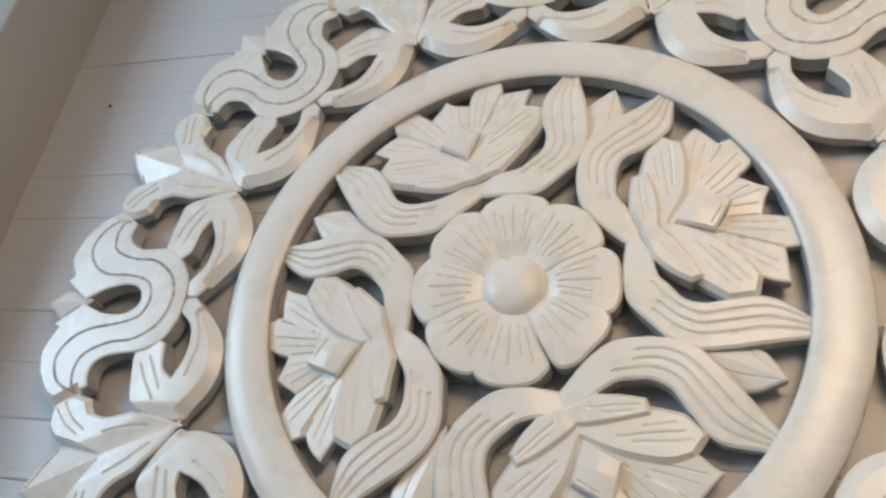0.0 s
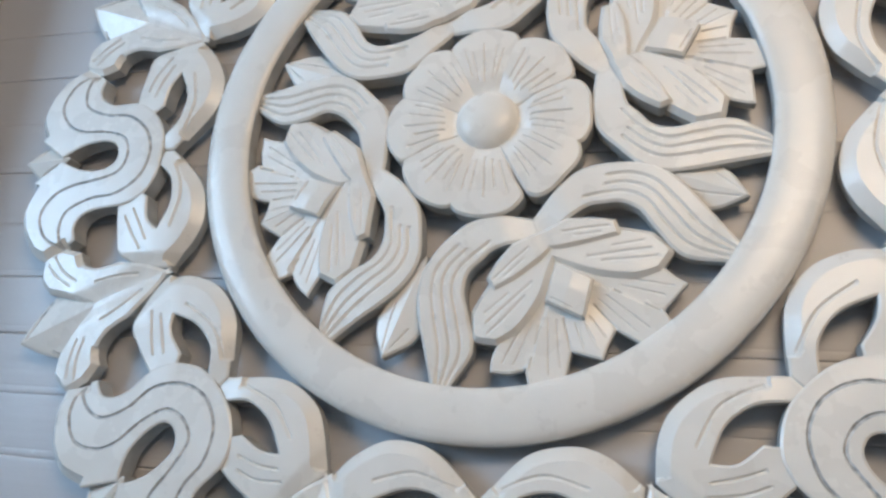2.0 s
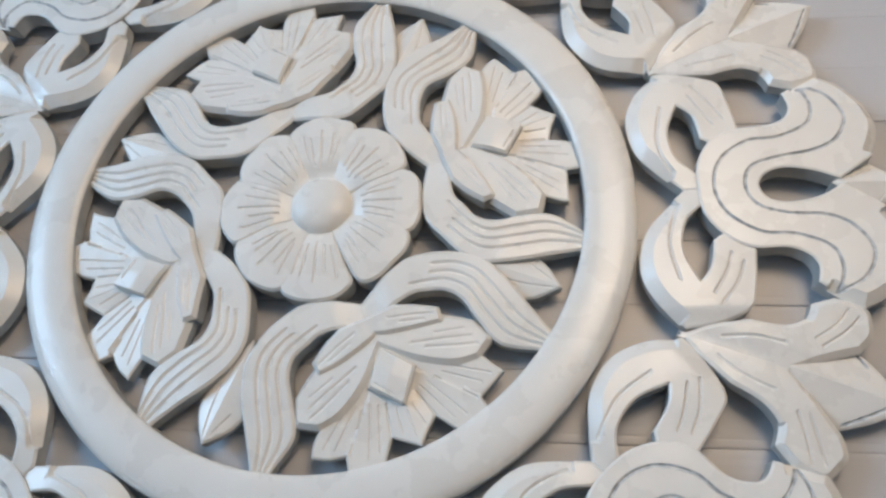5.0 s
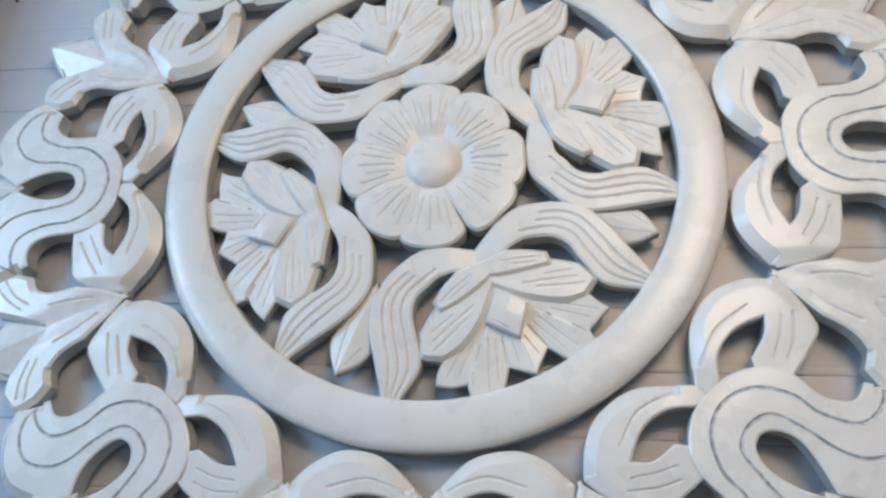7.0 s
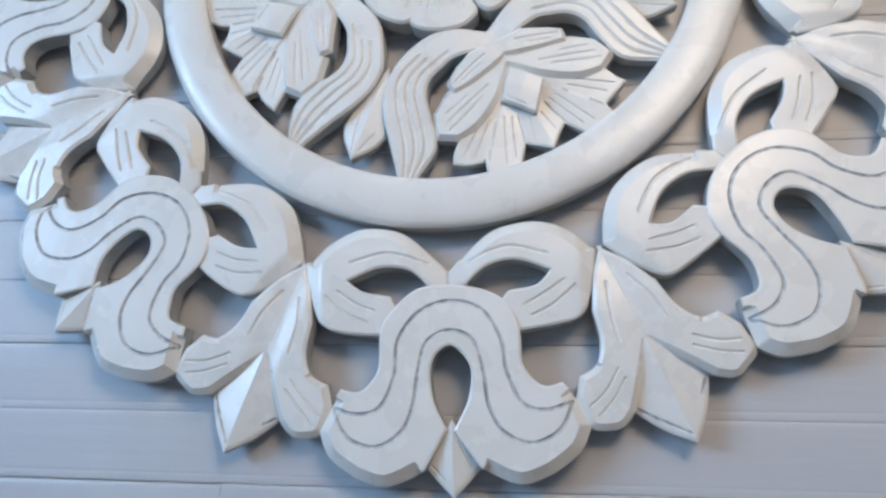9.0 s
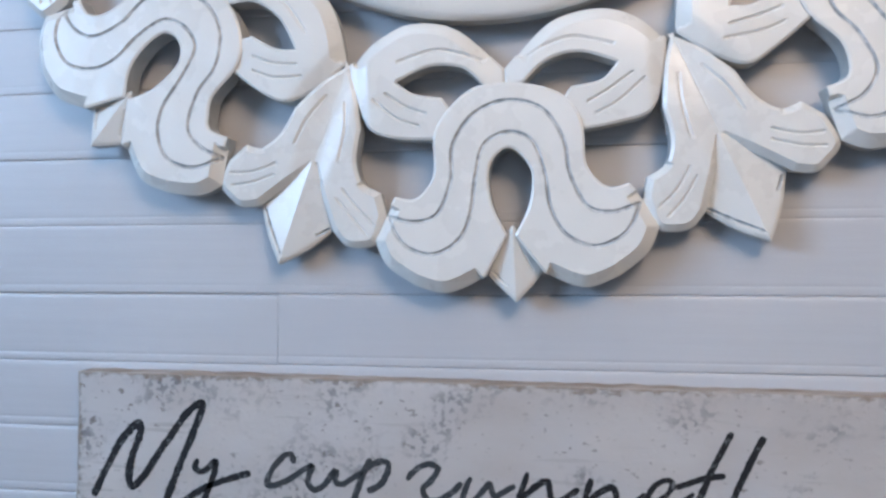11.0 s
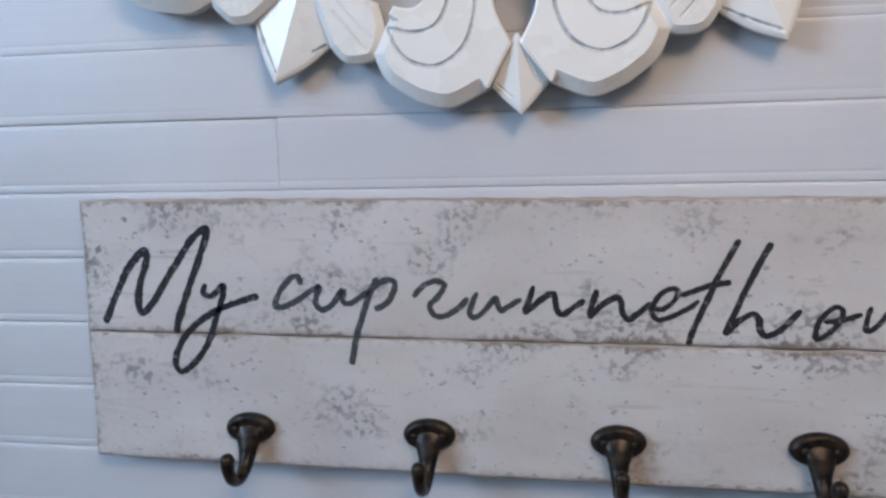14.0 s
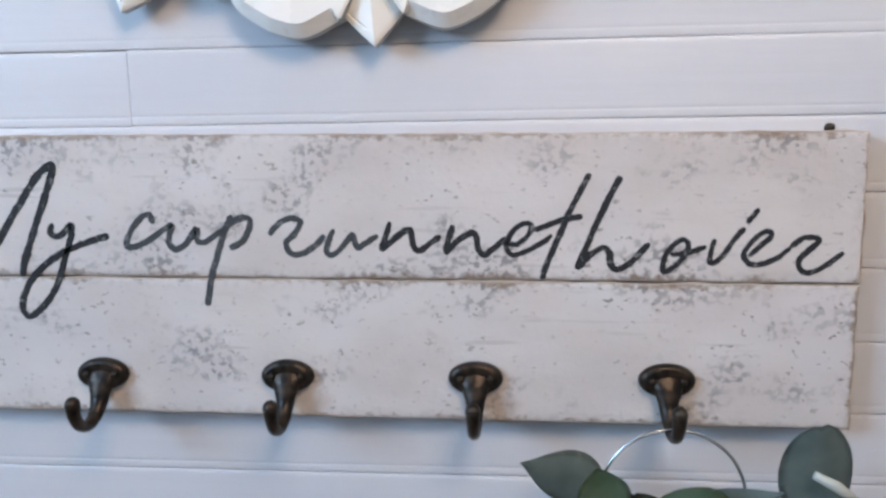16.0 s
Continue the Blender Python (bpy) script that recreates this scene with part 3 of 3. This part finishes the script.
PETAL = both([(0, 78.5), (13.5, 77), (23.5, 71.5), (27.5, 62.5), (22, 49), (9, 19, 1)])
PETAL_LINES = [([(0, 33), (0.5, 64)], 1.0, 1.5), ([(5.5, 34), (9, 58)], 1.0, 1.3), ([(-5.5, 34), (-9, 56)], 1.0, 1.3), ([(10, 37), (16, 56)], 0.9, 1.1), ([(-10, 37), (-16, 60)], 0.9, 1.1)]


def petal_top(u, v):
    return 23.0 + 7.2 * ease((v - 22) / 17) - 2.0 * ease((v - 58) / 26) - 0.0030 * u**2


petals = [carve("petal", by_hand(PETAL, 700 + i, 1.1), (lambda u, v, i=i: petal_top(u, v) + 0.6 * (i % 2)), chamfer(1.8, 3.0), [(by_hand(g, 720 + 5 * i + n, 1.5), w, k) for n, (g, w, k) in enumerate(PETAL_LINES)], seed=21 + i, rings=(0.9, 1.8, 3.5)) for i in range(8)]
for k in range(8):
    place("petal", petals[k], medallion, at=spoke(45 * k + 2, hand.uniform(-2, 2)))
part("flower_centre", lathe([(r / 1000, h / 1000) for r, h in ((27, 17), (26, 21.6), (24.2, 22.2), (23.4, 24.4), (21.6, 27.2), (18, 29.6), (12.5, 31.4), (6.5, 32.4), (0.6, 32.7))], 48, True), PAINT, medallion)

# ---- the sign with hooks ----
sign = tagged(new("hook_rack_sign"), "distressed white two-board wooden sign with black script lettering and four hooks", "wall sign")
sign.matrix_basis = pose(0.0115, 0, 1.2935, 0, 0.5, 0)


def sign_board(z0, z1, seed):
    """A sawn board with slightly wavering worn edges."""
    bm = bmesh.new()
    xs = [-0.308, -0.3072, -0.3055, -0.303] + [-0.300 + 0.600 * i / 110 for i in range(111)] + [0.303, 0.3055, 0.3072, 0.308]
    zs = [0, 0.0008, 0.0022, 0.0045] + [0.0075 + (z1 - z0 - 0.015) * j / 16 for j in range(17)] + [z1 - z0 - q for q in (0.0045, 0.0022, 0.0008, 0)]
    nx, nz = len(xs) - 1, len(zs) - 1
    rows = []
    for j in range(nz + 1):
        row = []
        for i in range(nx + 1):
            x, z = xs[i], z0 + zs[j]
            e = 0.308 - abs(x)
            f = min(zs[j], z1 - z0 - zs[j])
            wob = 0.0011 * noise.noise(Vector((x * 60, z * 60, seed)))
            if i in (0, nx):
                x += 1.4 * wob + 0.0006 * noise.noise(Vector((z * 300, seed, 2)))
            if j in (0, nz):
                z += 0.8 * wob + 0.0005 * noise.noise(Vector((x * 300, seed, 1)))
            round_off = 0.0009 * (1 - min(1, min(e, f) / 0.004)) ** 2
            row.append(bm.verts.new((x, -0.0182 + round_off + 0.0003 * noise.noise(Vector((x * 25, z * 90, seed))), z)))
        rows.append(row)
    for a, b in zip(rows, rows[1:]):
        for i in range(nx):
            face = bm.faces.new([a[i], a[i + 1], b[i + 1], b[i]])
            face.smooth = True
            q = face.calc_center_median()
            deep = min(0.308 - abs(q.x), q.z - z0, z1 - q.z)
            face.material_index = int(deep < 0.0007)
    rim = rows[0] + [r[-1] for r in rows[1:]] + rows[-1][-2::-1] + [r[0] for r in rows[-2:0:-1]]
    back = [bm.verts.new((v.co.x, -0.0005, v.co.z)) for v in rim]
    for k in range(len(rim)):
        j = (k + 1) % len(rim)
        f = bm.faces.new([rim[j], rim[k], back[k], back[j]])
        f.material_index = 1
    bm.faces.new(back).material_index = 1
    bmesh.ops.recalc_face_normals(bm, faces=bm.faces)
    return bm


part("board", sign_board(0.0003, 0.0945, 3.1), [SIGN, EDGE], sign)
part("board", sign_board(-0.0945, -0.0004, 8.4), [SIGN, EDGE], sign)
part("backing_strip", box(-0.29, 0.29, -0.006, -0.0006, -0.02, 0.02), EDGE, sign)

SCRIPT = [
    ("M", "-294,6 -285,25 -272,48 -260,59 -259,51 -265,35 -267,21 -264,14 -255,23 -240,45 -223,68 -212,74 -218,56 -228,32 -237,9 -239,0", 2.9),
    ("y", "-215,36 -217,30 -212,27 -205,32 -202,35 -203,26 -209,10 -216,-8 -227,-22 -236,-28 -241,-23 -238,-11 -229,2 -213,14 -198,21 -176,28", 2.6),
    ("c", "-145,36 -147,42 -153,40 -161,30 -164,22 -161,20 -150,24 -138,32 -131,36", 2.3),
    ("u", "-131,36 -134,28 -134,22 -129,19 -122,24 -117,31 -115,32 -115,25 -110,24 -102,29 -96,33", 2.3),
    ("p", "-91,42 -97,29 -102,14 -107,-2 -110,-19 | -97,33 -88,39 -80,40 -79,35 -84,25 -93,20", 2.4),
    ("r", "-66,29 -59,37 -50,40 -45,37 -50,29 -55,24 -53,18 -47,16 -37,21 -29,29", 2.2),
    ("u", "-23,33 -26,26 -28,18 -24,16 -17,22 -11,29 -9,24 -7,21 -2,24 6,29", 2.1),
    ("n", "14,38 11,28 8,19 | 8,19 18,28 26,33 28,30 29,23 33,19 40,24 47,29", 2.3),
    ("n", "55,36 52,27 50,17 | 50,17 58,26 67,31 70,28 71,21 75,17 82,22 89,28", 2.3),
    ("e", "89,25 96,24 103,30 105,36 100,37 93,32 89,23 93,17 101,19 112,25 118,30", 1.9),
    ("t", "141,69 130,47 122,28 115,11 112,1 | 107,33 123,39 137,42", 2.2),
    ("h", "160,67 151,49 142,28 134,8 | 134,8 142,17 150,22 154,19 155,12 159,8 167,12 179,25", 2.3),
    ("o", "201,28 195,25 189,17 188,7 193,9 200,16 203,24 200,28 | 192,18 202,19 214,23", 1.9),
    ("v", "219,28 217,20 217,13 223,16 231,28 237,35 | 238,38 245,47", 1.9),
    ("e", "240,17 246,23 253,30 250,33 243,28 237,19 240,13 247,12 257,16 265,23", 1.9),
    ("r", "265,23 273,29 282,28 278,23 271,16 271,10 276,7 284,10 297,20", 2.0),
]


def brush_letter(strokes, half):
    """A painted letter: each stroke a low ridge of paint with wavering width and tapered ends."""
    bm = bmesh.new()
    for n, s in enumerate(strokes.split("|")):
        line = spline([tuple(float(q) for q in p.split(",")) for p in s.split()], False, 1.0)
        t = np.gradient(line, axis=0)
        nor = np.stack([-t[:, 1], t[:, 0]], -1) / (np.hypot(*t.T)[:, None] + 1e-9)
        rows = []
        for i, (p, m) in enumerate(zip(line, nor)):
            end = min(i, len(line) - 1 - i)
            w = 0.93 * half * (1 + 0.18 * noise.noise(Vector((p[0] / 9, p[1] / 9, n)))) * (0.55 + 0.45 * min(1, end / 3))
            lo, hi = (1 + 0.3 * noise.noise(Vector((p[0] / 1.7, p[1] / 1.7, n + side))) for side in (3.3, 7.7))
            rows.append([bm.verts.new(((p[0] + f * w * m[0]) / 1000, -0.0183 - h * (1 + 0.15 * n), (p[1] + f * w * m[1]) / 1000)) for f, h in ((-lo, 0.0), (-lo + 0.12, 0.0002), (hi - 0.12, 0.0002), (hi, 0.0))])
        for a, b in zip(rows, rows[1:]):
            for k in range(3):
                bm.faces.new([a[k], a[k + 1], b[k + 1], b[k]])
        for r in (rows[0], rows[-1]):
            bm.faces.new(r)
    bmesh.ops.recalc_face_normals(bm, faces=bm.faces)
    for f in bm.faces:
        if f.normal.y > 0.2:
            f.normal_flip()
    return bm


for i, (letter, strokes, half) in enumerate(SCRIPT):
    part("letter_" + letter.lower(), brush_letter(strokes, half), INK_WORN if 2 <= i <= 6 else INK, sign, "worn grey-black brushed script letter" if 2 <= i <= 6 else "black brushed script letter")


def tube(path, radii, n=14, flat=1.0):
    """A round bar swept along points, with a radius at each; flat stretches it across x, all along or point by point."""
    wide = flat if isinstance(flat, list) else [flat] * len(radii)
    bm = bmesh.new()
    pts = [Vector(p) for p in path]
    rows = []
    for i, p in enumerate(pts):
        t = (pts[min(i + 1, len(pts) - 1)] - pts[max(i - 1, 0)]).normalized()
        side = Vector((1, 0, 0)) if abs(t.x) < 0.9 else Vector((0, 1, 0))
        b = t.cross(side).normalized()
        side = b.cross(t).normalized()
        rows.append([bm.verts.new(p + radii[i] * (wide[i] * math.cos(2 * math.pi * k / n) * side + math.sin(2 * math.pi * k / n) * b)) for k in range(n)])
    for a, b in zip(rows, rows[1:]):
        for k in range(n):
            bm.faces.new([a[k], a[(k + 1) % n], b[(k + 1) % n], b[k]]).smooth = True
    bm.faces.new(rows[0])
    bm.faces.new(rows[-1])
    bmesh.ops.recalc_face_normals(bm, faces=bm.faces)
    return bm


def smooth_path(pts, radii, n=8):
    """Points and radii along a smooth curve in the plane of y and z."""
    yz = spline([(p[0], p[1]) for p in pts], False, 1.0)
    at = np.linspace(0, 1, len(yz))
    r = np.interp(at, np.linspace(0, 1, len(radii)), radii)
    return [(0, float(y) / 1000, float(z) / 1000) for y, z in yz], [float(q) / 1000 for q in r]


hook_path = [(-2, 1), (-5, -5), (-7.5, -13), (-11, -22), (-18, -30), (-28, -33), (-38, -28.5), (-43, -20), (-44, -12)]
hook_radii = [3.0, 4.6, 5.0, 4.8, 4.5, 4.3, 4.2, 4.5, 5.2]
hook_flat = [3.4, 2.2, 1.45, 1.2, 1.1, 1.05, 1.0, 1.0, 1.0]
plate_bm = lathe([(0.0196, 0), (0.0196, 0.0020), (0.0186, 0.0046), (0.0165, 0.0062), (0.0135, 0.0066), (0.009, 0.0060), (0.0006, 0.0056)], 36, True)
for v in plate_bm.verts:
    v.co.z = v.co.z * 0.62 - 0.0025
first = tagged(new("coat_hook"), "small dark bronze cast iron hook screwed to the sign", "hook", "hooks on the sign")
part("mounting_plate", plate_bm, IRON, first)
pts, rad = smooth_path(hook_path, hook_radii)
spread = np.interp(np.linspace(0, 1, len(rad)), np.linspace(0, 1, len(hook_flat)), hook_flat)
part("hook_arm", tube(pts, rad, 18, [float(q) for q in spread]), IRON, first)
tip = bmesh.new()
bmesh.ops.create_uvsphere(tip, u_segments=16, v_segments=10, radius=0.0052)
for f in tip.faces:
    f.smooth = True
tip_ob = part("hook_tip", tip, IRON, first, at=pose(0, -0.044, -0.0115))
for x in (-0.0105, 0.0105):
    part("screw_head", lathe([(0.0026, 0.0), (0.0026, 0.0012), (0.0016, 0.002), (0.0003, 0.0022)], 14, True), IRON, first, at=pose(x, -0.0060, -0.002))
hooks_x = (-0.1745, -0.0455, 0.0805, 0.2035)
first.matrix_basis = pose(hooks_x[0], -0.0186, 1.2304) @ Matrix.Scale(0.92, 4)
for x in hooks_x[1:]:
    copy_thing(first, pose(x, -0.0186, 1.2304))

# ---- the eucalyptus wreath on the last hook ----
wreath = tagged(new("eucalyptus_wreath"), "wire hoop with dusty green eucalyptus leaves hanging from a hook", "wreath")
wreath.location = (0.2035, -0.0445, 1.1600)
HOOP = 0.0445
hoop_bm = tube([(HOOP * math.sin(2 * math.pi * k / 96), 0, HOOP * math.cos(2 * math.pi * k / 96)) for k in range(97)], [0.0011] * 97, 8)
part("wire_hoop", hoop_bm, WIRE, wreath, "thin silver wire hoop")


def leaf(length, width, cup, bend, seed, sharp=0.75):
    """A blade with a midrib fold, growing along +z from its stalk."""
    bm = bmesh.new()
    rows = []
    for i in range(15):
        s = i / 14
        w = width / 2 * math.sin(math.pi * min(1, (s * 0.95 + 0.04) ** (1.0 if sharp < 1 else 0.8))) ** sharp
        row = []
        for j in range(-4, 5):
            f = j / 4
            y = -bend * s * s + cup * f * f * (w / width * 2) + 0.0012 * noise.noise(Vector((f * 2, s * 4, seed)))
            row.append(bm.verts.new((f * w, y - 0.0006 * (1 - abs(f)), s * length)))
        rows.append(row)
    for a, b in zip(rows, rows[1:]):
        for k in range(8):
            bm.faces.new([a[k], a[k + 1], b[k + 1], b[k]]).smooth = True
    bmesh.ops.solidify(bm, geom=list(bm.faces), thickness=0.0006)
    return bm


LEAVES = [
    # x, y, z of the stalk in the wreath; turn in the wall's plane; length, width, cup, bend; leaf colour
    (-0.040, -0.006, 0.003, -62, 0.064, 0.036, 0.006, 0.010, SAGE, "dusty sage eucalyptus leaf"),
    (-0.040, -0.016, -0.008, -14, 0.044, 0.032, -0.004, 0.010, FRESH, "fresh green young leaf"),
    (-0.022, -0.010, -0.020, -8, 0.034, 0.036, 0.004, 0.006, DARKLEAF, "dark green shaded leaf"),
    (0.004, -0.012, -0.034, 12, 0.060, 0.052, 0.006, 0.012, FRESH, "fresh green rounded leaf"),
    (0.012, -0.004, -0.022, 52, 0.062, 0.034, 0.004, 0.008, SAGE, "dusty sage eucalyptus leaf"),
    (0.084, -0.012, -0.012, -8, 0.076, 0.043, 0.005, 0.010, SAGE, "large dusty sage eucalyptus leaf"),
    (-0.030, 0.004, -0.036, -120, 0.055, 0.034, 0.004, 0.008, SAGE, "dusty sage eucalyptus leaf"),
    (0.060, 0.0, -0.036, 105, 0.055, 0.036, 0.004, 0.008, SAGE, "dusty sage eucalyptus leaf"),
    (0.010, -0.004, -0.045, 170, 0.055, 0.036, 0.004, 0.008, SAGE, "dusty sage eucalyptus leaf"),
]
for i, (x, y, z, turn, length, width, cup, bend, m, words) in enumerate(LEAVES):
    part("leaf", leaf(length, width, cup, bend, i * 3.7, 1.15 if i in (0, 4) else 0.5 if i == 5 else 0.75), m, wreath, words, pose(x, y, z, 8, turn, 0))
part("stem", tube([(-0.045, -0.005, -0.02), (-0.02, -0.008, -0.04), (0.03, -0.008, -0.043), (0.06, -0.008, -0.034), (0.084, -0.012, -0.02)], [0.0016] * 5, 8), STEM, wreath)
part("stem", tube([(0.073, -0.028, 0.030), (0.085, -0.029, 0.024), (0.100, -0.026, 0.012)], [0.0016, 0.0022, 0.0018], 8, 1.5), STEM, wreath, "pale leaf stalk")

# ---- small marks on the wall ----
for words, x, z, r in (("small dark nail head in the wall", 0.303, 1.3875, 0.0032), ("tiny dark speck on the wall", -0.471, 2.089, 0.0016)):
    nail = lathe([(r, 0.0), (r, 0.0012), (r * 0.6, 0.002), (0.0002, 0.0023)], 14, True)
    ob = tagged(part("nail", nail, SPECK), words, "nail")
    ob.location = (x, 0.0, z)

# ---- the planks of the wall ----
wall = tagged(new("wall_north"), "wall of narrow horizontal planks painted glossy white", "wall", kind="structure")


def plank_mesh(length, height, seed, deep=1.0):
    """A planed board with a bead along its lower edge, eased edges and a hand-painted waver."""
    prof = [(0.0125, 0.0), (0.0009, 0.0), (0.0002, 0.0006), (0.0, 0.0016), (0.0, 0.0048), (0.0001, 0.0056), (0.0004, 0.0062), (0.0001, 0.0068), (0.0, 0.0080),
            (0.0, height - 0.0042), (0.0001, height - 0.0020), (0.0005, height - 0.0008), (0.0012, height - 0.0001), (0.0125, height - 0.0001)]
    prof = [(y * deep if y < 0.01 else y, z) for y, z in prof]
    bm = bmesh.new()
    n = max(2, int(length / 0.12))
    rows = []
    for i in range(n + 1):
        x = length * i / n
        dz = 0.0007 * noise.noise(Vector((x * 4, seed, 0)))
        rows.append([bm.verts.new((x, y, z + dz)) for y, z in prof])
    for a, b in zip(rows, rows[1:]):
        for k in range(len(prof) - 1):
            bm.faces.new([a[k], b[k], b[k + 1], a[k + 1]]).smooth = 2 <= k <= 10
    for r in (rows[0], rows[-1]):
        bm.faces.new([bm.verts.new(v.co) for v in r])
    bmesh.ops.recalc_face_normals(bm, faces=bm.faces)
    me = bpy.data.meshes.new("plank")
    bm.to_mesh(me)
    bm.free()
    me.materials.append(WALL)
    return me


LEFT_END, RIGHT_END, JOINT = -0.538, 2.2, -0.152
UPPER, LOWER = 0.0503, 0.0489
upper = [plank_mesh(RIGHT_END - LEFT_END, UPPER, s, 0.5) for s in (1.1, 4.3, 7.7)]
lower = [plank_mesh(RIGHT_END - LEFT_END, LOWER, s) for s in (2.4, 5.9)]
base = 1.3955
for k in range(32):
    z = base + UPPER * k
    if k == 0:
        place("plank", plank_mesh(JOINT - 0.0004 - LEFT_END, UPPER, 3.3), wall, at=pose(LEFT_END, 0.0, z - 0.0003))
        place("plank", plank_mesh(RIGHT_END - JOINT, UPPER, 6.1), wall, at=pose(JOINT, 0, z))
    else:
        place("plank", upper[(k * 2) % 3], wall, at=pose(LEFT_END, hand.uniform(0, 0.0006), z))
for k in range(1, 29):
    z = base - LOWER * k
    place("plank", lower[k % 2], wall, at=pose(LEFT_END, hand.uniform(0, 0.0006), z))
part("wall_backing", box(LEFT_END, RIGHT_END, 0.0126, 0.1, 0, TOP), ROOM, wall)
